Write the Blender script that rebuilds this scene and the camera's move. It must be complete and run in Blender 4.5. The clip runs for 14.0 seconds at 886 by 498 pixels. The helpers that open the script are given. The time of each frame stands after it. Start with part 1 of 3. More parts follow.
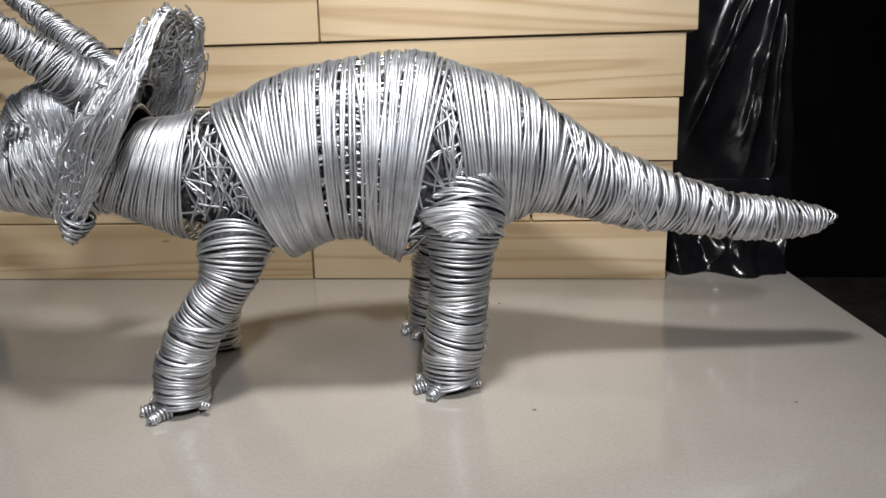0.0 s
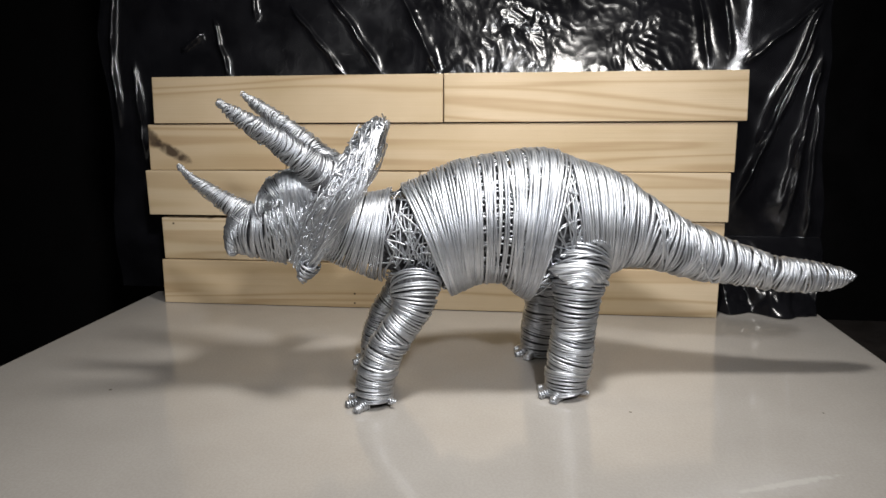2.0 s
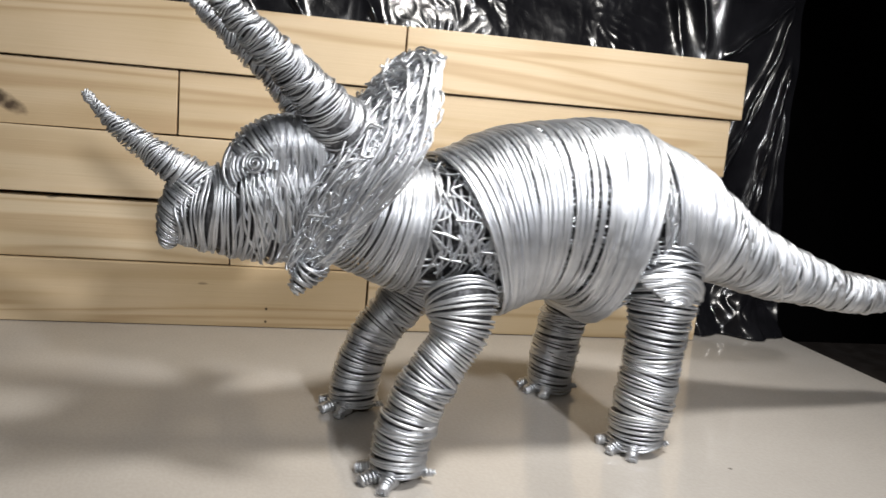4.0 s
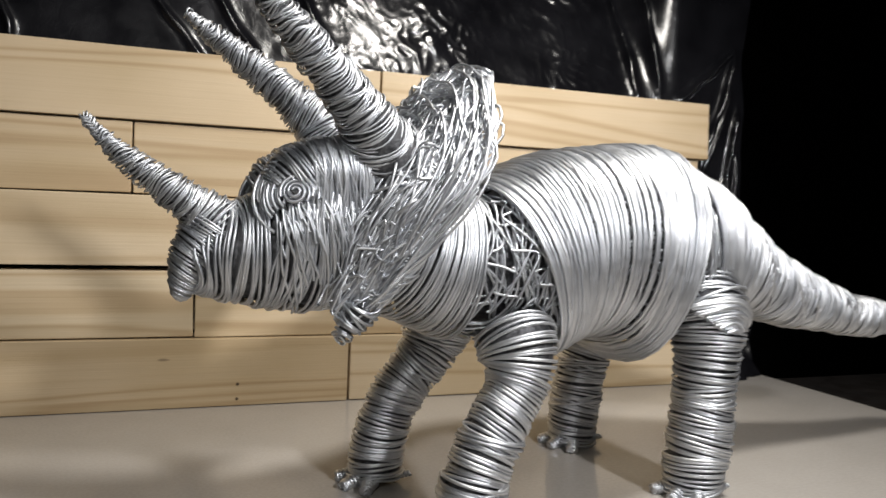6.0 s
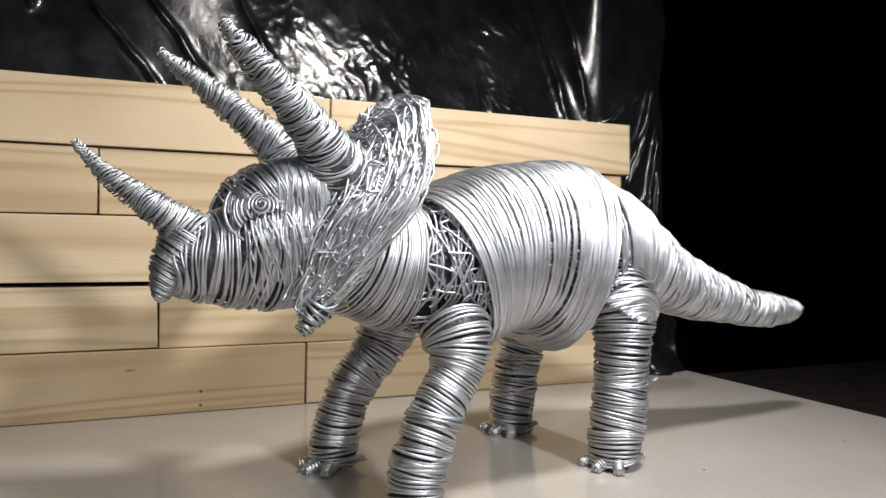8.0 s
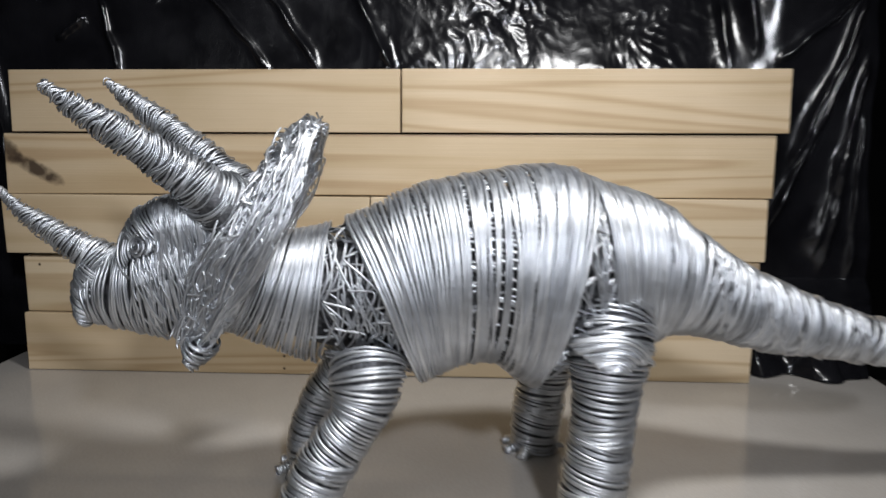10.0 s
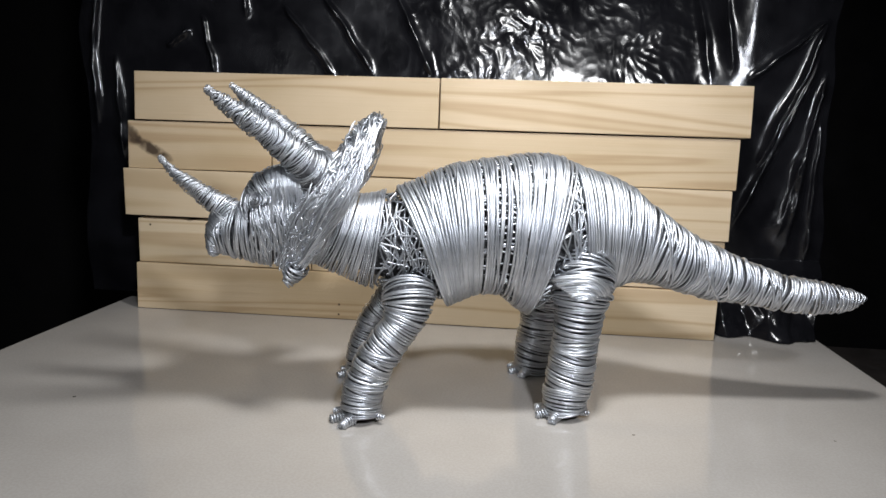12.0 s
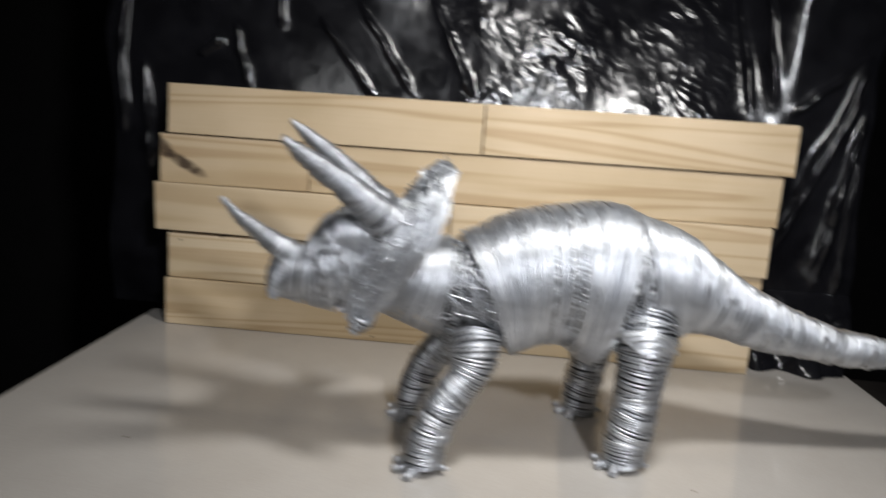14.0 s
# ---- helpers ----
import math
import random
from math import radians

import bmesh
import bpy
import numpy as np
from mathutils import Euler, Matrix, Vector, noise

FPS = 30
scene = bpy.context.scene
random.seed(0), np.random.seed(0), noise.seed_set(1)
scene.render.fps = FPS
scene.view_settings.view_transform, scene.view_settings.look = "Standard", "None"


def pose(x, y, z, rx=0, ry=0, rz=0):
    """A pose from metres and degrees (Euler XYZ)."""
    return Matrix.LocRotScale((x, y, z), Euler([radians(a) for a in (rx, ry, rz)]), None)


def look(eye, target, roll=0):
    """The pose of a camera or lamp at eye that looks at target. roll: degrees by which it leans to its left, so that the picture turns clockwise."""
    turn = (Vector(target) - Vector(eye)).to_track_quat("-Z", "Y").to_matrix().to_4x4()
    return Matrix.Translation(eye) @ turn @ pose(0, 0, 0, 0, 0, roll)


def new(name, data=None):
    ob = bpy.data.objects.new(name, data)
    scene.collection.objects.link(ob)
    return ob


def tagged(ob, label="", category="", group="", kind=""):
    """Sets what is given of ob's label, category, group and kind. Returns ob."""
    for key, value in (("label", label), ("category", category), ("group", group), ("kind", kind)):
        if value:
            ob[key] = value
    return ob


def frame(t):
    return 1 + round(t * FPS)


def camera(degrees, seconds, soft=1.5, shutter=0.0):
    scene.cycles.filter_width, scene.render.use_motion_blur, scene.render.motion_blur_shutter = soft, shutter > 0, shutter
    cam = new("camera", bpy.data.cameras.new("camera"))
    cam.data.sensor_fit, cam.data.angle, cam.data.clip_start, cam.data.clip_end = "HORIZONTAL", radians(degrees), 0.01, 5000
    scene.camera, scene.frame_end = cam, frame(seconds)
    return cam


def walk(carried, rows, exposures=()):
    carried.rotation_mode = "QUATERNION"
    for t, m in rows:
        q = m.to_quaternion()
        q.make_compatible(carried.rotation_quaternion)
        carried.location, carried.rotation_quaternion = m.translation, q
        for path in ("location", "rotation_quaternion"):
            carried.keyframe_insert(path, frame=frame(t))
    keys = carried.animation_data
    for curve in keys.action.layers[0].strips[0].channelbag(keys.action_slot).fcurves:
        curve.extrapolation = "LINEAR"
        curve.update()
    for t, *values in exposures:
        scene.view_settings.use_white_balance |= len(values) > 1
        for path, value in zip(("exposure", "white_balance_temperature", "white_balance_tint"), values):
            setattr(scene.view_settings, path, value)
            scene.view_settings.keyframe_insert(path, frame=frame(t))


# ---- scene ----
cam = camera(63.35, 14.0, shutter=0.5)
# seconds, eye x y z, yaw to the left, pitch up, roll (as look())
ROWS = [
    (0, 0.1212, -0.4767, 0.1324, 5.28, -13.04, -1.42),
    (0.5, 0.1271, -0.4753, 0.1332, 5.85, -13.03, -1.84),
    (1, 0.0826, -0.5005, 0.1474, 9.80, -11.45, -1.57),
    (1.5, 0.0713, -0.5629, 0.1645, 7.30, -10.62, -0.94),
    (2, 0.0753, -0.5958, 0.1684, 7.29, -10.78, -0.32),
    (2.2, 0.0778, -0.6042, 0.1698, 7.15, -10.82, -0.22),
    (4.3, -0.0702, -0.4419, 0.1299, -11.79, -8.85, 4.91),
    (4.5, -0.0754, -0.4281, 0.1291, -9.93, -9.46, 5.45),
    (5, -0.0872, -0.4115, 0.1281, -13.57, -10.85, 4.36),
    (5.5, -0.0883, -0.4139, 0.1164, -15.38, -6.32, 1.51),
    (6, -0.1014, -0.4263, 0.1112, -18.77, -2.29, 1.96),
    (6.5, -0.1128, -0.4483, 0.1106, -22.63, -1.44, 2.76),
    (7, -0.1172, -0.4596, 0.1048, -23.52, -0.73, 1.22),
    (7.5, -0.1180, -0.4667, 0.1021, -24.12, 0.07, 0.54),
    (7.7, -0.1183, -0.4665, 0.1021, -24.29, 0.17, 0.49),
    (9.8, 0.0333, -0.4377, 0.1591, 3.78, -10.93, 0.15),
    (10, 0.0493, -0.4569, 0.1588, 2.81, -9.00, 0.22),
    (10.5, 0.0702, -0.4944, 0.1501, 3.30, -9.22, -0.14),
    (11, 0.0732, -0.5219, 0.1494, 3.35, -9.68, 0.49),
    (11.5, 0.0625, -0.5606, 0.1553, 5.53, -8.66, 0.78),
    (12, 0.0618, -0.5748, 0.1556, 5.47, -9.03, 1.90),
    (12.5, 0.0762, -0.5675, 0.1486, 4.98, -10.64, 1.16),
    (13, 0.0817, -0.5474, 0.1396, 5.30, -13.27, 2.36),
    (13.5, 0.0965, -0.5450, 0.1526, 3.36, -11.11, 1.75),
    (14, 0.0089, -0.5675, 0.1931, 3.42, -10.97, 3.99),
]


def eye_pose(x, y, z, yaw, pitch, roll):
    ya, pi = radians(yaw), radians(pitch)
    ahead = Vector((-math.sin(ya) * math.cos(pi), math.cos(ya) * math.cos(pi), math.sin(pi)))
    eye = Vector((x, y, z))
    return look(eye, eye + ahead, roll)


EXPOSURES = [(0.0, -0.12, 6450, 10), (0.6, -0.16, 6450, 10), (1.0, -0.34, 6450, 10), (1.5, -0.14, 6500, 10), (2.2, -0.04, 6450, 10), (4.3, 0.26, 6500, 10), (5.2, 0.15, 6500, 10), (5.7, 0.03, 6600, 10), (7.7, 0.28, 6550, 10), (9.8, -0.3, 6150, 10), (11.0, -0.15, 6150, 10), (12.1, 0.05, 6100, 10), (12.6, -0.25, 6200, 10), (13.0, -0.17, 6300, 10), (14.0, -0.08, 6300, 10)]
walk(cam, [(r[0], eye_pose(*r[1:])) for r in ROWS], EXPOSURES)

# ---------------------------------------------------------------- light
world = bpy.data.worlds.new("night_room")
world.use_nodes = True
scene.world = world
world.node_tree.nodes["Background"].inputs["Color"].default_value = (0.9, 0.95, 1.0, 1)
world.node_tree.nodes["Background"].inputs["Strength"].default_value = 0.004


def lamp(name, eye, target, watts, size, colour, spread=180):
    data = bpy.data.lights.new(name, "AREA")
    data.shape, data.size, data.energy, data.color = "DISK", size, watts, colour
    data.spread = radians(spread)
    ob = new(name, data)
    ob.matrix_world = look(eye, target)
    return ob


lamp("overhead_lamp", (0.12, -0.26, 0.45), (0.03, -0.13, 0.05), 1.02, 0.06, (1.0, 0.97, 0.92), 130)
lamp("front_lamp", (0.22, -0.75, 0.45), (0.03, -0.02, 0.14), 0.84, 0.06, (0.98, 0.98, 1.0), 84)
lamp("hand_lamp", (-0.17, -0.56, 0.26), (-0.09, -0.06, 0.11), 0.32, 0.08, (1.0, 0.99, 0.97))


# ---------------------------------------------------------------- materials
def material(name):
    m = bpy.data.materials.new(name)
    m.use_nodes = True
    nt = m.node_tree
    return m, nt, nt.nodes["Principled BSDF"]


def node(nt, kind, **values):
    n = nt.nodes.new(kind)
    for key, value in values.items():
        n.inputs[key.replace("_", " ")].default_value = value
    return n


def ramp(nt, source, stops):
    n = nt.nodes.new("ShaderNodeValToRGB")
    nt.links.new(source, n.inputs[0])
    while len(n.color_ramp.elements) < len(stops):
        n.color_ramp.elements.new(0.5)
    for e, (at, c) in zip(n.color_ramp.elements, stops):
        e.position, e.color = at, (*c, 1)
    return n.outputs[0]


def grey(v):
    return (v, v, v)


def coords(nt, scale=(1, 1, 1), kind="Position", rotation=(0, 0, 0)):
    if kind == "Position":
        out = nt.nodes.new("ShaderNodeNewGeometry").outputs["Position"]
    else:
        out = nt.nodes.new("ShaderNodeTexCoord").outputs[kind]
    mp = nt.nodes.new("ShaderNodeMapping")
    mp.inputs["Scale"].default_value = scale
    mp.inputs["Rotation"].default_value = rotation
    nt.links.new(out, mp.inputs[0])
    return mp.outputs[0]


def noise_tex(nt, vec, scale, detail=4.0, rough=0.5, distortion=0.0):
    n = node(nt, "ShaderNodeTexNoise", Scale=scale, Detail=detail, Roughness=rough, Distortion=distortion)
    nt.links.new(vec, n.inputs["Vector"])
    return n.outputs["Fac"]


def mix(nt, fac, a, b, blend="MIX"):
    n = nt.nodes.new("ShaderNodeMix")
    n.data_type, n.blend_type = "RGBA", blend
    for slot, v in ((0, fac), (6, a), (7, b)):
        if isinstance(v, (int, float)):
            n.inputs[slot].default_value = v
        elif isinstance(v, tuple):
            n.inputs[slot].default_value = (*v, 1)
        else:
            nt.links.new(v, n.inputs[slot])
    return n.outputs[2]


def maths(nt, op, a, b=0.0):
    n = nt.nodes.new("ShaderNodeMath")
    n.operation = op
    for slot, v in ((0, a), (1, b)):
        if isinstance(v, (int, float)):
            n.inputs[slot].default_value = v
        else:
            nt.links.new(v, n.inputs[slot])
    return n.outputs[0]


def bump(nt, bsdf, height, strength, distance):
    b = node(nt, "ShaderNodeBump", Strength=strength, Distance=distance)
    nt.links.new(height, b.inputs["Height"])
    nt.links.new(b.outputs[0], bsdf.inputs["Normal"])


def wire_material():
    m, nt, p = material("drawn_aluminium_wire")
    vec = coords(nt)
    isl = nt.nodes.new("ShaderNodeNewGeometry").outputs["Random Per Island"]
    tone = ramp(nt, isl, [(0.0, (0.57, 0.59, 0.63)), (0.5, (0.69, 0.71, 0.745)), (1.0, (0.80, 0.815, 0.84))])
    grime = ramp(nt, noise_tex(nt, vec, 90, 5, 0.6), [(0.3, grey(0.80)), (0.6, grey(1.0))])
    nt.links.new(mix(nt, 1.0, tone, grime, "MULTIPLY"), p.inputs["Base Color"])
    p.inputs["Metallic"].default_value = 1.0
    r = ramp(nt, noise_tex(nt, vec, 260, 3), [(0.3, grey(0.40)), (0.7, grey(0.52))])
    nt.links.new(r, p.inputs["Roughness"])
    bump(nt, p, noise_tex(nt, vec, 900, 2), 0.12, 0.0004)
    return m


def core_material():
    m, nt, p = material("painted_shade_core")
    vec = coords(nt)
    # darker than the wire: the shade between wraps is put into this colour
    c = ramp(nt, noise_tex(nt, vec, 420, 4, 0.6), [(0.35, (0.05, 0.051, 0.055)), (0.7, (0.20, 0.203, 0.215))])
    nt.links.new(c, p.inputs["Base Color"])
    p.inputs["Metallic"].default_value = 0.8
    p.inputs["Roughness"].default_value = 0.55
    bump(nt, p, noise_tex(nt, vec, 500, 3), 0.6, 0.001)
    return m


def wood_material(name, spots=()):
    """Planed pine; spots: dark knots at x, z with half-widths and strength."""
    m, nt, p = material(name)
    pos = nt.nodes.new("ShaderNodeNewGeometry").outputs["Position"]
    rnd = nt.nodes.new("ShaderNodeObjectInfo").outputs["Random"]
    shift = nt.nodes.new("ShaderNodeCombineXYZ")
    nt.links.new(maths(nt, "MULTIPLY", rnd, 7.0), shift.inputs[0])
    nt.links.new(maths(nt, "MULTIPLY", rnd, 31.0), shift.inputs[1])
    nt.links.new(maths(nt, "MULTIPLY", rnd, 13.0), shift.inputs[2])
    add = nt.nodes.new("ShaderNodeVectorMath")
    nt.links.new(pos, add.inputs[0])
    nt.links.new(shift.outputs[0], add.inputs[1])

    def stretched(sx, sy, sz):
        mp = nt.nodes.new("ShaderNodeMapping")
        mp.inputs["Scale"].default_value = (sx, sy, sz)
        nt.links.new(add.outputs[0], mp.inputs[0])
        return mp.outputs[0]

    broad = noise_tex(nt, stretched(1.5, 12, 30), 1.0, 1.8, 0.42, 0.7)
    rings = nt.nodes.new("ShaderNodeMath")
    rings.operation = "SINE"
    nt.links.new(maths(nt, "MULTIPLY", broad, 40.0), rings.inputs[0])
    rings = maths(nt, "ADD", maths(nt, "MULTIPLY", rings.outputs[0], 0.5), 0.5)
    fine = noise_tex(nt, stretched(14, 500, 900), 1.0, 4, 0.6)
    blotch = noise_tex(nt, stretched(9, 9, 14), 1.0, 3, 0.5)
    base = ramp(nt, rings, [(0.0, (0.645, 0.53, 0.38)), (0.5, (0.635, 0.515, 0.36)), (0.82, (0.56, 0.44, 0.29)), (1.0, (0.48, 0.355, 0.22))])
    base = mix(nt, 0.22, base, ramp(nt, fine, [(0.3, (0.57, 0.45, 0.30)), (0.7, (0.69, 0.57, 0.41))]))
    base = mix(nt, 1.0, base, ramp(nt, blotch, [(0.3, (0.84, 0.82, 0.76)), (0.65, (1.0, 1.0, 1.0))]), "MULTIPLY")
    tint = ramp(nt, rnd, [(0.0, (0.94, 0.90, 0.84)), (0.5, (1.0, 0.98, 0.95)), (1.0, (1.0, 1.0, 0.98))])
    base = mix(nt, 1.0, base, tint, "MULTIPLY")
    if spots:
        sep = nt.nodes.new("ShaderNodeSeparateXYZ")
        nt.links.new(pos, sep.inputs[0])
        wob = maths(nt, "MULTIPLY", maths(nt, "SUBTRACT", noise_tex(nt, pos, 140, 3), 0.5), 1.6)
        for x, z, rx, rz, slope, strength in spots:
            dx = maths(nt, "SUBTRACT", sep.outputs[0], x)
            dz = maths(nt, "SUBTRACT", sep.outputs[2], z)
            dz = maths(nt, "SUBTRACT", dz, maths(nt, "MULTIPLY", dx, slope))
            d = maths(nt, "ADD", maths(nt, "POWER", maths(nt, "DIVIDE", dx, rx), 2.0), maths(nt, "POWER", maths(nt, "DIVIDE", dz, rz), 2.0))
            d = maths(nt, "ADD", d, wob)
            f = ramp(nt, d, [(0.15, grey(strength)), (1.0, grey(0.0))])
            base = mix(nt, f, base, (0.055, 0.035, 0.022))
    nt.links.new(base, p.inputs["Base Color"])
    nt.links.new(ramp(nt, fine, [(0.3, grey(0.5)), (0.7, grey(0.66))]), p.inputs["Roughness"])
    p.inputs["Specular IOR Level"].default_value = 0.35
    bump(nt, p, maths(nt, "ADD", fine, maths(nt, "MULTIPLY", rings, 0.4)), 0.25, 0.0006)
    return m


def tile_material():
    m, nt, p = material("polished_porcelain")
    vec = coords(nt)
    c = ramp(nt, noise_tex(nt, vec, 14, 5, 0.6), [(0.3, (0.395, 0.368, 0.335)), (0.7, (0.44, 0.413, 0.38))])
    speck = ramp(nt, noise_tex(nt, vec, 700, 2), [(0.4, grey(0.93)), (0.6, grey(1.0))])
    c = mix(nt, 1.0, c, speck, "MULTIPLY")
    dirt = ramp(nt, noise_tex(nt, vec, 75, 2, 0.4), [(0.185, grey(0.4)), (0.205, grey(1.0))])
    c = mix(nt, 1.0, c, dirt, "MULTIPLY")
    sep = nt.nodes.new("ShaderNodeSeparateXYZ")
    nt.links.new(vec, sep.inputs[0])

    def blot(x, y, long, wide, slope, ragged):
        """A mark on the tile: 1 inside, 0 outside."""
        dx = maths(nt, "SUBTRACT", sep.outputs[0], x)
        dy = maths(nt, "SUBTRACT", maths(nt, "SUBTRACT", sep.outputs[1], y), maths(nt, "MULTIPLY", dx, slope))
        d = maths(nt, "ADD", maths(nt, "POWER", maths(nt, "DIVIDE", dx, long), 2.0), maths(nt, "POWER", maths(nt, "DIVIDE", dy, wide), 2.0))
        d = maths(nt, "ADD", d, maths(nt, "MULTIPLY", maths(nt, "SUBTRACT", noise_tex(nt, vec, 260, 4), 0.5), ragged))
        return ramp(nt, d, [(0.35, grey(1.0)), (1.0, grey(0.0))])

    smear = maths(nt, "MULTIPLY", blot(0.193, -0.275, 0.028, 0.0028, 0.42, 2.8), 0.24)
    c = mix(nt, smear, c, (0.72, 0.70, 0.66))
    for x, y, size in ((0.116, -0.055, 0.0011), (0.132, -0.201, 0.0010), (-0.184, -0.203, 0.0012), (0.02, -0.31, 0.0009), (0.24, -0.19, 0.0008)):
        c = mix(nt, blot(x, y, size, size, 0.0, 0.3), c, (0.09, 0.075, 0.06))
    nt.links.new(c, p.inputs["Base Color"])
    r = ramp(nt, noise_tex(nt, vec, 9, 4, 0.6), [(0.3, grey(0.07)), (0.75, grey(0.14))])
    nt.links.new(maths(nt, "ADD", r, maths(nt, "MULTIPLY", smear, 0.5)), p.inputs["Roughness"])
    p.inputs["IOR"].default_value = 1.52
    bump(nt, p, noise_tex(nt, vec, 18, 2), 0.05, 0.001)
    return m


def plastic_material():
    m, nt, p = material("black_polythene")
    vec = coords(nt)
    c = ramp(nt, noise_tex(nt, vec, 30, 4), [(0.3, (0.004, 0.004, 0.005)), (0.7, (0.010, 0.010, 0.012))])
    nt.links.new(c, p.inputs["Base Color"])
    r = ramp(nt, noise_tex(nt, vec, 60, 4), [(0.3, grey(0.14)), (0.7, grey(0.23))])
    nt.links.new(r, p.inputs["Roughness"])
    p.inputs["IOR"].default_value = 1.5
    fold = maths(nt, "ABSOLUTE", maths(nt, "SUBTRACT", noise_tex(nt, coords(nt, (1.0, 1.0, 0.6), rotation=(0, 0.5, 0)), 170, 4, 0.6, 1.0), 0.5))
    pimple = noise_tex(nt, vec, 900, 2)
    bump(nt, p, maths(nt, "SUBTRACT", maths(nt, "MULTIPLY", pimple, 0.05), fold), 0.16, 0.0012)
    return m


def plain_material(name, a, b, rough, scale=20, metallic=0.0, relief=0.1):
    m, nt, p = material(name)
    vec = coords(nt)
    nt.links.new(ramp(nt, noise_tex(nt, vec, scale, 5, 0.6), [(0.3, a), (0.7, b)]), p.inputs["Base Color"])
    nt.links.new(ramp(nt, noise_tex(nt, vec, scale * 3, 3), [(0.3, grey(rough * 0.85)), (0.7, grey(min(1, rough * 1.15)))]), p.inputs["Roughness"])
    p.inputs["Metallic"].default_value = metallic
    bump(nt, p, noise_tex(nt, vec, scale * 12, 4), relief, 0.001)
    return m


WIRE, CORE = wire_material(), core_material()
TILE, PLASTIC = tile_material(), plastic_material()
WOOD = wood_material("planed_pine")
# near-black wall and floor colours stand in for the lack of light there
DARK_WALL = plain_material("unlit_dark_wall", (0.004, 0.0035, 0.0035), (0.008, 0.0065, 0.006), 0.8, 6)
DARK_FLOOR = plain_material("unlit_dark_floor", (0.008, 0.0075, 0.007), (0.015, 0.0135, 0.0125), 0.6, 8)
DARK_WOOD = plain_material("dark_stained_wood", (0.005, 0.0036, 0.003), (0.010, 0.007, 0.0055), 0.6, 25)


# ---------------------------------------------------------------- mesh helpers
def mesh_object(name, verts, faces, mats, parent=None, smooth=False, slots=None):
    me = bpy.data.meshes.new(name)
    me.from_pydata(verts, [], faces)
    for mt in mats:
        me.materials.append(mt)
    if slots is not None:
        me.polygons.foreach_set("material_index", slots)
    me.polygons.foreach_set("use_smooth", [smooth] * len(me.polygons))
    me.update()
    ob = new(name, me)
    if parent:
        ob.parent = parent
    return ob


def bm_object(name, bm, mat, parent=None, smooth=False):
    me = bpy.data.meshes.new(name)
    bm.normal_update()
    bm.to_mesh(me)
    bm.free()
    me.materials.append(mat)
    me.polygons.foreach_set("use_smooth", [smooth] * len(me.polygons))
    ob = new(name, me)
    if parent:
        ob.parent = parent
    return ob


def box_bm(x0, x1, y0, y1, z0, z1, bevel=0.0, segments=2, wobble=0.0):
    bm = bmesh.new()
    bmesh.ops.create_cube(bm, size=1.0)
    for v in bm.verts:
        v.co = Vector(((x0 + x1) / 2 + v.co.x * (x1 - x0), (y0 + y1) / 2 + v.co.y * (y1 - y0), (z0 + z1) / 2 + v.co.z * (z1 - z0)))
        v.co += Vector([random.uniform(-wobble, wobble) for _ in range(3)])
    if bevel:
        bmesh.ops.bevel(bm, geom=bm.edges[:], offset=bevel, segments=segments, affect="EDGES", profile=0.6)
    return bm


# ---------------------------------------------------------------- room, far, its unlit darkness put into the colours
def room():
    spots = {
        "wall_north": (-1.6, 1.6, 0.75, 0.85, -0.76, 1.7),
        "wall_south": (-1.6, 1.6, -1.95, -1.85, -0.76, 1.7),
        "wall_west": (-1.7, -1.6, -1.95, 0.85, -0.76, 1.7),
        "wall_east": (1.6, 1.7, -1.95, 0.85, -0.76, 1.7),
        "floor": (-1.7, 1.7, -1.95, 0.85, -0.86, -0.76),
        "ceiling": (-1.7, 1.7, -1.95, 0.85, 1.7, 1.8),
    }
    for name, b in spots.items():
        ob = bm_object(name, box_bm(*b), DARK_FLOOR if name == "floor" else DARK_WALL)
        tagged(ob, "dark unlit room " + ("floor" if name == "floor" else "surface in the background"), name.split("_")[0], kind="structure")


room()


def display_table():
    base = tagged(new("display_table"), "dark-stained wooden table under the polished tile", "table")
    base.location = (0.013, -0.26, -0.76)
    inv = Matrix.Translation(-base.location)

    def add(name, *b):
        ob = bm_object(name, box_bm(*b, bevel=0.003), DARK_WOOD, base)
        ob.matrix_parent_inverse = inv
        return ob

    add("tabletop", -0.25, 0.80, -0.54, 0.046, -0.032, -0.0105)
    for x in (-0.24, 0.75):
        for y in (-0.53, 0.0):
            add("leg", x, x + 0.04, y, y + 0.04, -0.76, -0.032)
    add("apron", -0.20, 0.75, 0.01, 0.025, -0.09, -0.032)
    add("apron", -0.20, 0.75, -0.52, -0.505, -0.09, -0.032)


display_table()

tile = bm_object("tile", box_bm(-0.284, 0.314, -0.56, 0.040, -0.0105, 0.0, bevel=0.0012, segments=3), TILE)
tagged(tile, "large polished beige porcelain tile lying flat as a stage", "tile")


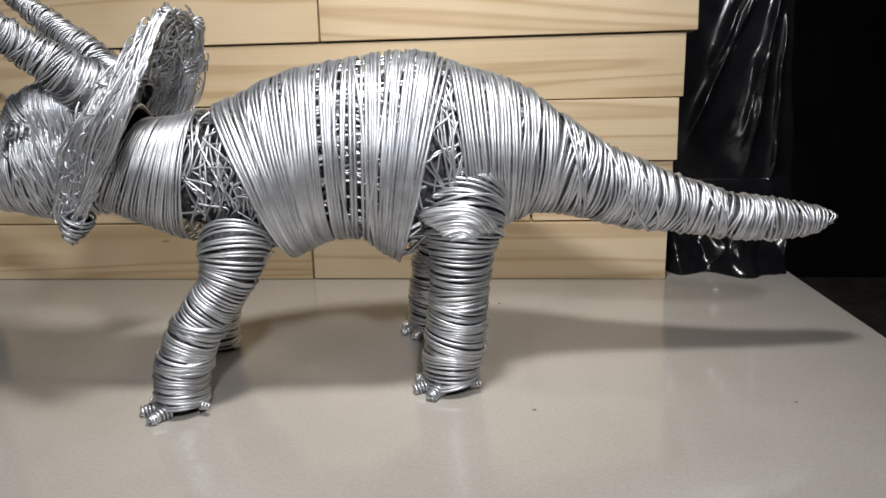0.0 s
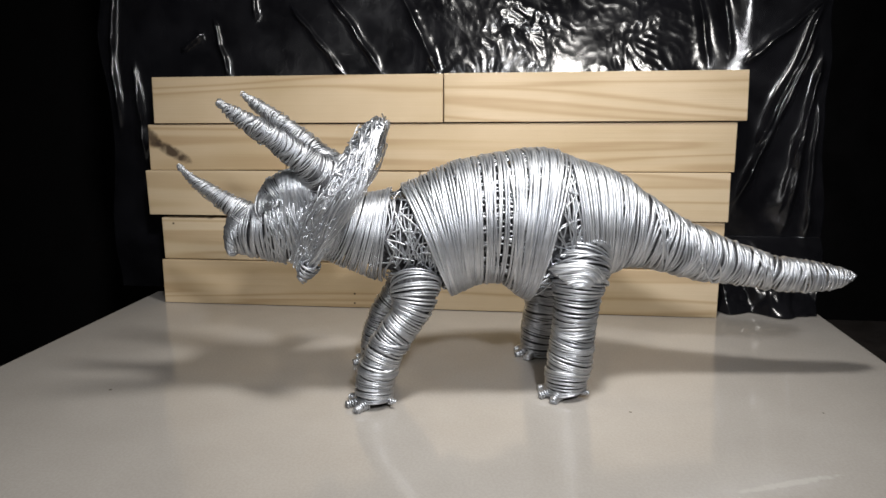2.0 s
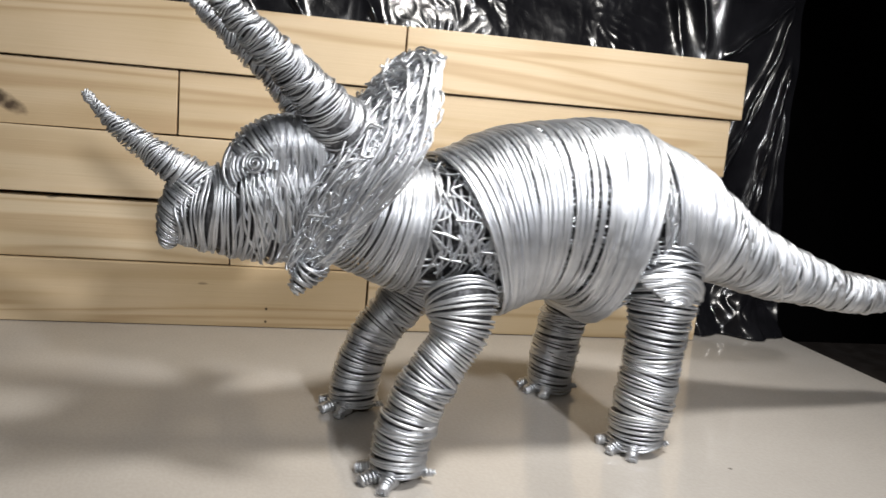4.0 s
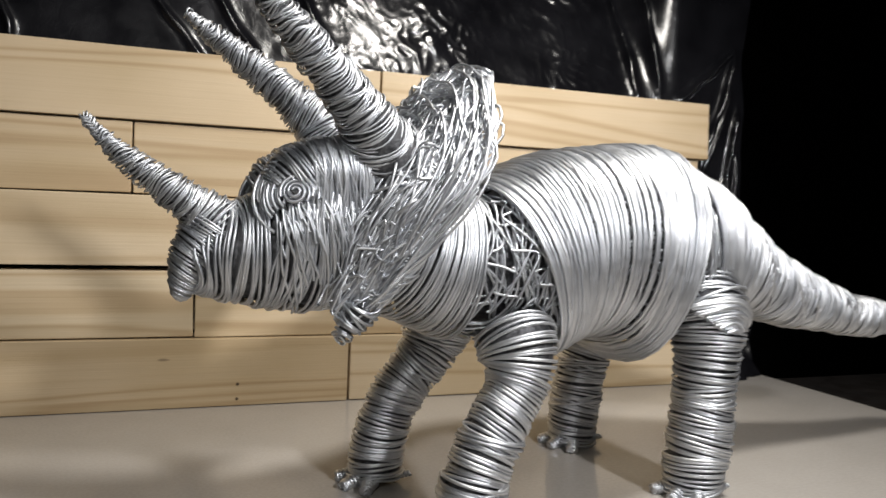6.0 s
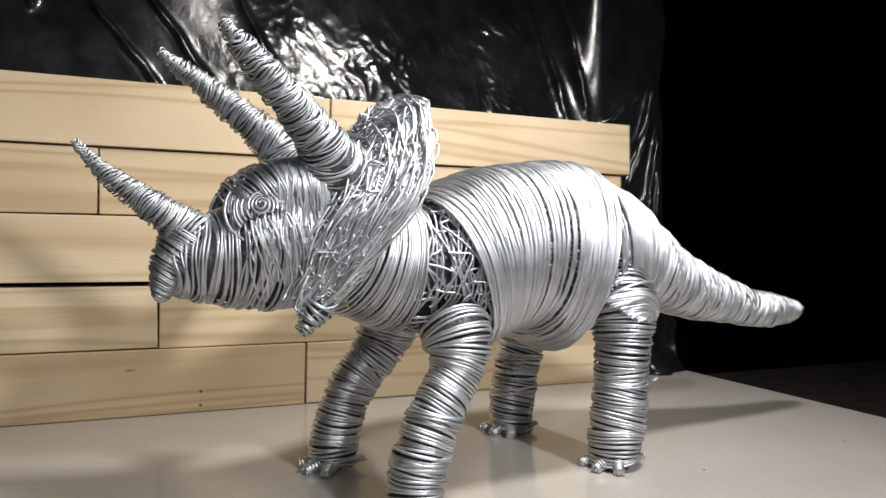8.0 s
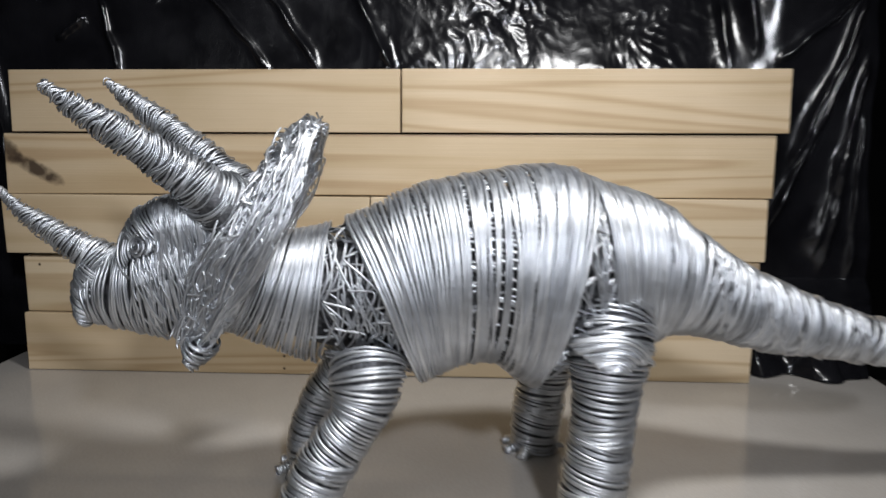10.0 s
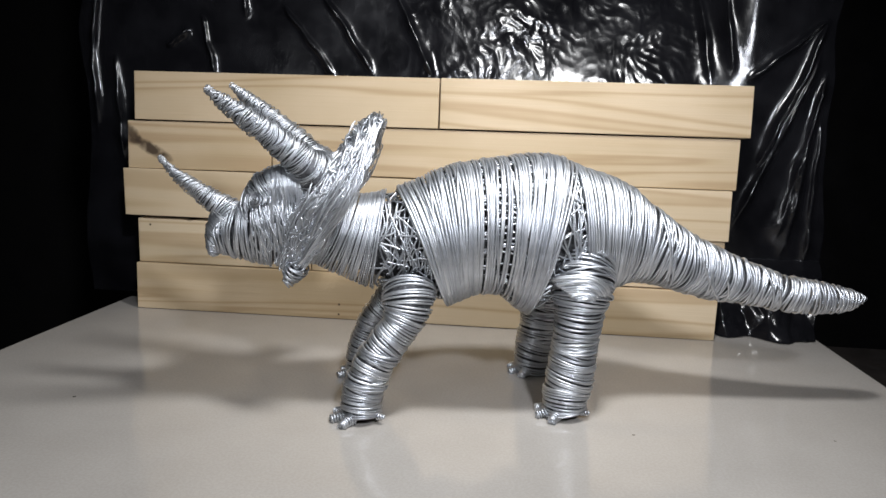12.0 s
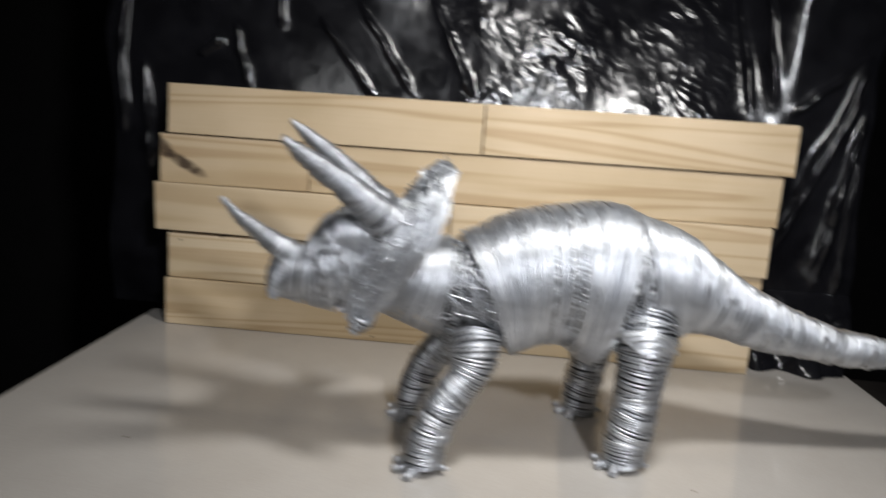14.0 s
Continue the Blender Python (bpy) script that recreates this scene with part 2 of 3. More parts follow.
# ---------------------------------------------------------------- pine boards
H = 0.04
BOARD_ROWS = [
    (0.0, [-0.256, -0.0142, 0.2275], 0.000),
    (1.0, [-0.255, -0.1034, 0.1372, 0.2292], 0.0018),
    (2.0, [-0.2645, -0.020, 0.2312], -0.0004),
    (3.0, [-0.2605, -0.1368, 0.2335], 0.0014),
    (4.0, [-0.2530, 0.0002, 0.2395], -0.0004),
]
KNOT_WOOD = wood_material("knotty_pine", [(-0.2400, 0.1365, 0.022, 0.0062, -0.5, 0.95), (-0.2570, 0.1475, 0.010, 0.0085, -0.5, 0.85)])
HOLE_WOOD = wood_material("pine_with_nail_holes", [(-0.0790, 0.0128, 0.0011, 0.0011, 0, 1.0), (-0.0792, 0.0042, 0.0011, 0.0011, 0, 1.0), (-0.119, 0.028, 0.004, 0.0009, 0, 0.5)])
SPOT_WOOD = wood_material("pine_with_edge_knot", [(-0.2434, 0.0725, 0.0012, 0.0012, 0, 1.0), (-0.2088, 0.0795, 0.0055, 0.003, 0, 0.85)])
for row, cuts, dy in BOARD_ROWS:
    for n, (a, b) in enumerate(zip(cuts, cuts[1:])):
        wood, text = WOOD, "planed pale pine board stacked behind the wire sculpture"
        if row == 3 and n == 0:
            wood, text = KNOT_WOOD, "pale pine board with a dark knot at its end"
        if row == 0 and n == 0:
            wood, text = HOLE_WOOD, "pale pine board with two small nail holes"
        if row == 1 and n == 0:
            wood, text = SPOT_WOOD, "short pale pine board with a knot on its edge"
        j = random.uniform(-0.0006, 0.0006)
        bm = box_bm(a + 0.0007, b - 0.0007, dy + j, dy + j + 0.022, row * H + 0.0003, (row + 1) * H - (0.0022 if row == 1 and n == 0 else 0.0006), bevel=0.0006, wobble=0.0004)
        tagged(bm_object("wooden_board", bm, wood), text, "board", group="stacked boards")


# ---------------------------------------------------------------- black plastic sheet
def ripple(x, z, seed):
    """Smooth gradient noise over arrays, about -0.7 to 0.7."""
    xi, zi = np.floor(x).astype(np.int64), np.floor(z).astype(np.int64)
    fx, fz = x - xi, z - zi

    def corner(i, k):
        h = ((xi + i) * 374761393 + (zi + k) * 668265263 + seed * 974711) & 0x7FFFFFFF
        h = ((h ^ (h >> 13)) * 1274126177) & 0x7FFFFFFF
        a = (h ^ (h >> 16)) % 4096 / 4096.0 * 2 * np.pi
        return np.cos(a) * (fx - i) + np.sin(a) * (fz - k)

    u, w = fx**3 * (fx * (6 * fx - 15) + 10), fz**3 * (fz * (6 * fz - 15) + 10)
    low = corner(0, 0) * (1 - u) + corner(1, 0) * u
    return low * (1 - w) + (corner(0, 1) * (1 - u) + corner(1, 1) * u) * w


def between(v, a, b):
    k = np.clip((v - a) / (b - a), 0.0, 1.0)
    return k * k * (3 - 2 * k)


# pulled folds of the sheet: from x z to x z, height, half-width
FOLDS = [
    (-0.112, 0.275, -0.060, 0.200, 0.0050, 0.0028), (-0.145, 0.262, -0.094, 0.198, 0.0035, 0.0024), (-0.052, 0.285, -0.010, 0.198, 0.0048, 0.0036),
    (-0.218, 0.252, -0.204, 0.196, 0.0045, 0.0022), (-0.250, 0.225, -0.228, 0.242, 0.0040, 0.0026), (-0.180, 0.300, -0.179, 0.250, 0.0050, 0.0022),
    (0.206, 0.330, 0.221, 0.205, 0.0055, 0.0026), (0.226, 0.330, 0.238, 0.208, 0.0050, 0.0024), (0.310, 0.256, 0.250, 0.208, 0.0065, 0.0022),
    (0.311, 0.252, 0.262, 0.135, 0.0080, 0.0030), (0.306, 0.225, 0.247, 0.085, 0.0055, 0.0026), (0.312, 0.210, 0.288, 0.062, 0.0065, 0.0030),
    (0.300, 0.150, 0.282, 0.075, 0.0050, 0.0048), (0.314, 0.170, 0.306, 0.055, 0.0045, 0.0020), (-0.312, 0.300, -0.322, 0.150, 0.0060, 0.0026),
    (-0.298, 0.215, -0.296, 0.120, 0.0055, 0.0036),
]


def plastic_sheet():
    nx, nz = 760, 560
    x0, x1, z0, z1 = -0.330, 0.320, 0.0, 0.50
    x, z = np.meshgrid(np.linspace(x0, x1, nx + 1), np.linspace(z0, z1, nz + 1))
    y = np.full_like(x, 0.055)
    # hangs in slow swells and leans back over the boards
    y += 0.006 * ripple(x * 7, z * 5, 1) + 0.0012 * ripple(x * 19 + z * 6, z * 13, 2)
    y += (0.05 + (0.17 * between(x, -0.12, -0.03) + 0.14 * between(x, 0.04, 0.12)) * (1 - between(x, 0.205, 0.255))) * np.maximum(0.0, z - 0.18)
    # crumpling, strongest over the middle of the boards
    wx, wz = x + 0.010 * ripple(x * 24, z * 24, 3), z + 0.010 * ripple(x * 24, z * 24, 4)
    patch = between(x, -0.10, 0.03) * (1 - between(x, 0.17, 0.24)) * between(z, 0.15, 0.20)
    amount = 0.035 + 0.85 * patch * np.clip(0.55 + 1.3 * ripple(x * 14 + 3, z * 14, 5), 0.15, 1.0)
    for n, (size, scale) in enumerate(((0.0030, 24), (0.0020, 55), (0.0010, 125))):
        a, b = wx * 0.86 + wz * 0.5, wz * 0.86 - wx * 0.5
        y -= size * amount * (0.5 - np.abs(ripple(a * scale, b * scale * 0.72, 10 + n)) * 1.6)
    # long pulled folds with broken crests
    for n, (ax, az, bx, bz, high, wide) in enumerate(FOLDS):
        length = math.hypot(bx - ax, bz - az)
        ux, uz = (bx - ax) / length, (bz - az) / length
        k = ((x - ax) * ux + (z - az) * uz) / length
        side = (x - ax) * uz - (z - az) * ux + 0.0022 * ripple(k * 4, 0 * k + n, 30)
        spread = wide * (0.55 + 0.9 * np.clip(k, 0, 1))
        crest = high * np.exp(-np.abs(side / spread) ** 1.25) * between(k, -0.06, 0.10) * (1 - between(k, 0.78, 1.05))
        y -= crest * np.clip(0.85 + 0.6 * ripple(k * length * 45, side * 60, 50 + n), 0.3, 1.2)
    # gathered on the tile at its foot
    heap = between(x, 0.212, 0.240) * np.maximum(0.0, 0.06 - z)
    y -= heap * (0.72 + 0.6 * ripple(x * 26, z * 26, 7)) + 0.006 * between(heap, 0.0, 0.02) * np.abs(ripple(x * 70, z * 70, 8))
    # ragged edges, drawn in towards the foot
    u = (x - x0) / (x1 - x0)
    edge = 0.009 * ripple(z * 18, np.where(u > 0.5, 1.3, 7.6), 9)
    x = x + edge * (2 * u - 1) * np.abs(2 * u - 1) ** 8 - np.maximum(0.0, 0.05 - z) * 0.25 * np.clip((u - 0.9) * 10, 0, 1)
    verts = np.stack([x, y, np.maximum(z, 0.0008)], -1).reshape(-1, 3)
    idx = np.arange((nx + 1) * (nz + 1)).reshape(nz + 1, nx + 1)
    faces = np.stack([idx[:-1, :-1], idx[:-1, 1:], idx[1:, 1:], idx[1:, :-1]], -1).reshape(-1, 4)
    ob = mesh_object("plastic_sheet", verts.tolist(), faces.tolist(), [PLASTIC], smooth=True)
    mod = ob.modifiers.new("film", "SOLIDIFY")
    mod.thickness, mod.offset = 0.0004, 1.0
    tagged(ob, "crumpled shiny black plastic sheet hung behind the boards", "plastic sheet")


plastic_sheet()


# ---------------------------------------------------------------- wire sculpture
# Built in centimetres along its own axis: s to the tail, l to the far side, z up.
TURN = radians(8.53)
ORIGIN = np.array([0.0, -17.13, 0.0])
E1 = np.array([math.cos(TURN), math.sin(TURN), 0.0])
E2 = np.array([-math.sin(TURN), math.cos(TURN), 0.0])
rng = np.random.default_rng(7)
V, F, SLOT = [], [], []
COUNT = [0]


def add_grid(grid, closed_u, closed_v, slot):
    """A grid of points (u, v, 3), joined into faces."""
    nu, nv = grid.shape[:2]
    idx = np.arange(nu * nv).reshape(nu, nv) + COUNT[0]
    a = idx if closed_u else idx[:-1]
    b = np.roll(idx, -1, 0) if closed_u else idx[1:]
    if closed_v:
        q = np.stack([a, np.roll(a, -1, 1), np.roll(b, -1, 1), b], -1)
    else:
        q = np.stack([a[:, :-1], a[:, 1:], b[:, 1:], b[:, :-1]], -1)
    V.append(grid.reshape(-1, 3))
    F.append(q.reshape(-1, 4))
    SLOT.append(np.full(q.shape[0] * q.shape[1], slot))
    COUNT[0] += nu * nv


def tube(path, radius, closed=False, ref=None, sides=6, slot=0):
    """A round wire along the points of path."""
    p = np.asarray(path, float)
    if closed:
        t = np.roll(p, -1, 0) - np.roll(p, 1, 0)
    else:
        t = np.gradient(p, axis=0)
    t /= np.linalg.norm(t, axis=1, keepdims=True) + 1e-9
    if ref is None:
        ref = np.eye(3)[np.argmin(np.abs(t).mean(0))]
    n = np.cross(t, ref)
    n /= np.linalg.norm(n, axis=1, keepdims=True) + 1e-9
    b = np.cross(t, n)
    a = np.arange(sides) / sides * 2 * np.pi
    r = np.broadcast_to(np.asarray(radius, float), (len(p),))[:, None, None]
    grid = p[:, None] + r * (np.cos(a)[None, :, None] * n[:, None] + np.sin(a)[None, :, None] * b[:, None])
    add_grid(grid, closed, True, slot)


def smooth_table(xs, rows, x):
    """Smooth interpolation of the columns of rows at x."""
    xs, rows = np.asarray(xs, float), np.asarray(rows, float)
    x = np.clip(np.asarray(x, float), xs[0], xs[-1])
    slope = np.gradient(rows, xs, axis=0)
    k = np.clip(np.searchsorted(xs, x) - 1, 0, len(xs) - 2)
    h = (xs[k + 1] - xs[k])[..., None]
    t = ((x - xs[k])[..., None]) / h
    return (rows[k] * (2 * t**3 - 3 * t**2 + 1) + slope[k] * h * (t**3 - 2 * t**2 + t)
            + rows[k + 1] * (3 * t**2 - 2 * t**3) + slope[k + 1] * h * (t**3 - t**2))


# body from neck to tail tip: s, top, bottom, half-width
BODY = np.array([
    (-6.0, 11.9, 8.6, 2.2), (-4.0, 12.0, 7.7, 2.6), (-2.2, 12.1, 6.95, 2.9), (-1.0, 12.35, 6.6, 3.1), (0.4, 12.85, 6.3, 3.4), (2.4, 13.75, 5.8, 3.9),
    (4.3, 14.18, 6.5, 4.3), (5.5, 14.38, 6.5, 4.45), (7.3, 14.60, 5.45, 4.5), (8.9, 14.5, 5.9, 4.3), (10.4, 13.95, 6.3, 3.75), (12.0, 13.45, 6.7, 3.1),
    (13.2, 12.95, 7.2, 2.65), (15.0, 11.6, 7.2, 2.15), (17.0, 10.25, 6.7, 1.7), (19.0, 9.3, 6.35, 1.4), (21.0, 8.5, 6.15, 1.15), (23.0, 7.85, 5.85, 0.95),
    (25.0, 7.55, 5.75, 0.8), (26.6, 7.2, 6.0, 0.7), (27.5, 6.9, 6.4, 0.3), (27.9, 6.75, 6.55, 0.12),
])


AXIS_S = np.array([-6.0, -1.0, 2.0, 6.0, 10.0, 14.0, 18.0, 22.0, 27.9])
AXIS_L = np.array([0.0, 0.3, 0.6, 0.9, 1.15, 1.2, 0.7, 0.25, 0.0])


def body_point(s, theta, grow=0.0):
    top, bot, w = np.moveaxis(smooth_table(BODY[:, 0], BODY[:, 1:], s), -1, 0)
    zc, h = (top + bot) / 2, (top - bot) / 2
    c, d = np.cos(theta), np.sin(theta)
    return np.stack([s, np.interp(s, AXIS_S, AXIS_L) + (w + grow) * np.sign(d) * np.abs(d) ** 0.80, zc + (h + grow) * c], -1)


THETA = np.arange(30) / 30 * 2 * np.pi


class Drift:
    """Slow sideways wander that neighbouring turns of wire share, with a little of each turn's own."""

    def __init__(self, size, waves=(1, 2, 3), keep=0.9, own=0.22):
        self.size, self.waves, self.keep, self.own = size, waves, keep, own
        self.c = rng.normal(size=(2, len(waves)))

    def __call__(self, theta):
        self.c = self.keep * self.c + math.sqrt(1 - self.keep**2) * rng.normal(size=self.c.shape)
        c = self.c + self.own * rng.normal(size=self.c.shape)
        out = 0
        for n, k in enumerate(self.waves):
            out = out + self.size / k**0.7 * (c[0, n] * np.cos(k * theta) + c[1, n] * np.sin(k * theta))
        return out


def wander(theta, size, waves=(1, 2, 3, 5)):
    return Drift(size, waves)(theta)


def body_ring(top, bot, radius, grow, drift):
    f = (1 + np.cos(THETA)) / 2
    s = bot + (top - bot) * f + drift(THETA)
    p = body_point(s, THETA, grow + wander(THETA, 0.018, (2, 3, 4)))
    tube(p, radius, True, ref=np.array([1.0, 0, 0.0]))


def body_band(t0, b0, t1, b1, count, radius=0.08, wob=0.05, gaps=0.12, base=0.0):
    f = np.cumsum(np.where(rng.random(count) < gaps, rng.uniform(1.35, 1.9, count), rng.uniform(0.75, 1.05, count)))
    f = (f - f[0]) / (f[-1] - f[0])
    drift = Drift(wob)
    for x in f:
        body_ring(t0 + (t1 - t0) * x, b0 + (b1 - b0) * x, radius * rng.uniform(0.93, 1.06), base + rng.choice([0.0, 0.01, 0.025, 0.06]), drift)


# core under the wraps, its dark colour painting the shade inside the gaps
S = np.linspace(-6.0, 27.7, 90)
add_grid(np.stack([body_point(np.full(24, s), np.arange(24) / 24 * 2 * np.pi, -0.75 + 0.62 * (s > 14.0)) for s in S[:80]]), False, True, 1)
# loose inner wires, seen in the openings and slits
for n in range(380):
    s0, th = rng.uniform(-1.5, 13.0), rng.uniform(0, 2 * np.pi)
    if n < 220:
        s0 = rng.choice([rng.uniform(-1.2, 2.6), rng.uniform(8.6, 12.4)])
        th = rng.choice([1, -1]) * rng.uniform(0.6, 2.5)
    k = np.linspace(0, 1, 22)
    lean, bend = rng.normal() * 0.7, rng.normal() * 3.2
    th_path = th + (k - 0.5) * rng.uniform(1.0, 2.0) * rng.choice([1, -1]) + 0.28 * np.sin(k * 5 + rng.uniform(0, 6))
    s_path = s0 + lean * (k - 0.5) + bend * (k - 0.5) ** 2 + 0.30 * np.sin(k * 8 + rng.uniform(0, 6))
    tube(body_point(s_path, th_path, rng.uniform(-0.50, -0.13) + 0.07 * np.sin(k * 5 + rng.uniform(0, 6))), 0.05, sides=5)

# lengthwise wires under the wraps, which glint in the slits
for n in range(230):
    s0 = rng.choice([rng.uniform(1.6, 8.2), rng.uniform(2.8, 8.6), rng.uniform(10.6, 13.0)])
    half = rng.uniform(0.8, 1.8)
    lo, hi = (10.3, 13.6) if s0 > 10 else (0.4, 9.0)
    th = rng.uniform(0, 2 * np.pi)
    if s0 < 10:
        lo += 2.2 * (1 - math.cos(th)) / 2
        hi -= 0.9 * (1 - math.cos(th)) / 2
    s_path = np.linspace(max(lo, s0 - half), max(lo + 0.4, min(hi, s0 + half)), 10)
    k = np.linspace(0, 1, 10)
    tube(body_point(s_path, th + rng.normal() * 0.12 * k, -0.17 + 0.05 * np.sin(k * 6 + rng.uniform(0, 6))), 0.062, sides=5)
# neck, shoulder, flank, loin and rump wraps
body_band(-3.4, -5.4, -1.0, -1.8, 33, 0.052, 0.05, 0.03)
body_band(-0.35, 2.7, 2.5, 3.6, 17, 0.080, 0.045, 0.06)
body_band(2.62, 3.75, 5.4, 5.2, 16, 0.080, 0.045, 0.10)
body_band(5.55, 5.35, 6.2, 6.0, 4, 0.080, 0.03, 0.05)
body_band(6.38, 6.15, 9.1, 7.1, 17, 0.080, 0.05, 0.10)
body_band(7.2, 6.3, 9.0, 7.2, 5, 0.073, 0.10, 0.1, 0.06)
body_band(8.6, 6.9, 9.6, 7.35, 5, 0.080, 0.05, 0.05)
body_band(9.75, 10.4, 13.4, 13.0, 21, 0.080, 0.04, 0.06)
body_band(1.2, 2.9, 2.8, 3.5, 3, 0.073, 0.12, 0.1, 0.05)
body_band(3.2, 4.0, 5.8, 6.0, 3, 0.073, 0.14, 0.1, 0.05)
body_band(11.0, 11.8, 13.6, 12.9, 5, 0.073, 0.14, 0.1, 0.05)
drift = Drift(0.09)
for s in np.arange(13.2, 27.75, 0.140):
    lean = 0.17 * np.interp(s, [13, 15, 24, 27.8], [0.6, 3.0, 0.9, 0.0])
    body_ring(s + lean + rng.normal() * 0.05, s - lean + rng.normal() * 0.05, 0.075 * rng.uniform(0.9, 1.08), rng.choice([0, 0.02, 0.04, 0.07]), drift)
for s in rng.uniform(13.5, 24.5, 14):
    lean = rng.normal() * 0.4
    body_ring(s + lean, s - lean, 0.07, 0.10, Drift(0.10))


def sweep(spine, count):
    """Points, radii and side directions along a smooth spine of (s, l, z, radius)."""
    spine = np.asarray(spine, float)
    d = np.r_[0, np.cumsum(np.linalg.norm(np.diff(spine[:, :3], axis=0), axis=1))]
    x = np.linspace(0, d[-1], count)
    q = smooth_table(d, spine, x)
    t = np.gradient(q[:, :3], axis=0)
    t /= np.linalg.norm(t, axis=1, keepdims=True)
    return q[:, :3], q[:, 3], t, d[-1]


def wrapped(spine, pitch, radius, tilt=0.12, squash=1.0, core=0.25, loose=0.0, rough=(0, 0.02, 0.05, 0.08)):
    """A limb wound with wire, turn beside turn, over a core coloured dark as gap shade."""
    _, _, _, length = sweep(spine, 10)
    count = max(4, int(length / pitch))
    c, r, t, _ = sweep(spine, count)
    side = np.cross(t, (0.0, 1.0, 0.0))
    side /= np.linalg.norm(side, axis=1, keepdims=True)
    other = np.cross(t, side)
    a = np.arange(22) / 22 * 2 * np.pi
    ca, sa = np.cos(a)[None, :, None], np.sin(a)[None, :, None]
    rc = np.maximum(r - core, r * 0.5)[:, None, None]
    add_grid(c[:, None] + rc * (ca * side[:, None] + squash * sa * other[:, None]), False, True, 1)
    lean, slack, wobble = Drift(tilt, (1,), 0.93, 0.15), Drift(loose, (2, 3), 0.8, 0.3), Drift(0.015, (2, 3))
    for k in range(count):
        grow = rng.choice(rough)
        wob = wobble(a)
        along = lean(a) * r[k] + rng.normal() * pitch * 0.12 + slack(a)
        rr = (r[k] + grow + wob)[:, None]
        p = c[k] + rr * (np.cos(a)[:, None] * side[k] + squash * np.sin(a)[:, None] * other[k]) + along[:, None] * t[k]
        p[:, 2] = np.maximum(p[:, 2], radius * 1.02)
        tube(p, radius * rng.uniform(0.92, 1.08), True, ref=t[k], sides=5)


def curl(base, way, length, r0, r1, turns, radius):
    """A small tapering coil of wire."""
    way = np.asarray(way, float) / np.linalg.norm(way)
    up = np.array([0, 0, 1.0]) if abs(way[2]) < 0.8 else np.array([1.0, 0, 0])
    a = np.cross(way, up)
    a /= np.linalg.norm(a)
    b = np.cross(way, a)
    k = np.linspace(0, 1, int(10 * turns) + 2)
    r = (r0 + (r1 - r0) * k)[:, None]
    ph = (k * turns * 2 * np.pi + rng.uniform(0, 6))[:, None]
    p = np.asarray(base) + k[:, None] * length * way + r * (np.cos(ph) * a + np.sin(ph) * b)
    p[:, 2] = np.maximum(p[:, 2], radius * 1.02)
    tube(p, radius, sides=5, ref=way)


LEGS = [
    [(0.45, -1.9, 7.15, 1.42), (0.42, -2.2, 6.75, 1.42), (0.35, -2.5, 6.2, 1.28), (0.0, -2.75, 5.3, 1.06), (-1.0, -3.05, 3.9, 1.0), (-1.75, -3.2, 2.4, 1.02), (-2.05, -3.25, 1.1, 1.06), (-2.05, -3.25, 0.35, 1.06)],
    [(0.5, 2.9, 7.75, 1.45), (0.3, 3.2, 7.2, 1.42), (0.1, 3.4, 6.5, 1.3), (-0.5, 3.6, 5.3, 1.1), (-1.5, 3.8, 3.9, 1.02), (-2.1, 3.95, 2.4, 1.05), (-2.35, 4.0, 1.1, 1.1), (-2.35, 4.0, 0.35, 1.1)],
    [(10.5, 0.1, 9.1, 1.70), (10.35, -0.85, 8.55, 1.78), (10.12, -1.7, 7.65, 1.74), (9.95, -2.2, 6.3, 1.36), (9.8, -2.25, 4.5, 1.18), (9.65, -2.3, 2.7, 1.25), (9.4, -2.3, 1.1, 1.2), (9.35, -2.3, 0.35, 1.16)],
    [(10.2, 2.2, 9.1, 1.7), (10.0, 3.1, 8.5, 1.75), (9.7, 4.0, 7.5, 1.7), (9.4, 4.6, 6.1, 1.3), (9.2, 5.0, 4.4, 1.15), (9.0, 5.2, 2.6, 1.2), (8.85, 5.25, 1.1, 1.15), (8.85, 5.25, 0.35, 1.12)],
]
for leg in LEGS:
    wrapped(leg, 0.125, 0.063, 0.11, core=0.10, loose=0.024, rough=(0, 0.01, 0.04, 0.08))
    for _ in range(3):
        k = rng.integers(2, 6)
        q = np.array(leg[k])
        q2 = np.array(leg[k + 1])
        wrapped([q + (0, 0, 0, 0.06), q * 0.7 + q2 * 0.3 + (0, 0, 0, 0.06)], 0.25, 0.062, 0.16)
    fs, fl = leg[-1][0], leg[-1][1]
    for ang in (-0.95, -0.25, 0.5):
        w = np.array([-math.cos(ang), math.sin(ang), -0.12])
        curl(np.array([fs, fl, 0.42]) + w * 0.85, w, 0.85, 0.33, 0.12, 5.5, 0.07)
        curl(np.array([fs, fl, 0.35]) + w * 1.25, w, 0.40, 0.16, 0.24, 2.5, 0.065)
        curl(np.array([fs, fl, 0.30]) + w * 1.55, w, 0.12, 0.22, 0.05, 2.0, 0.065)
    curl(np.array([fs + 0.9, fl - 0.5, 0.4]), (0.9, -0.5, 0.1), 0.45, 0.16, 0.08, 3, 0.06)

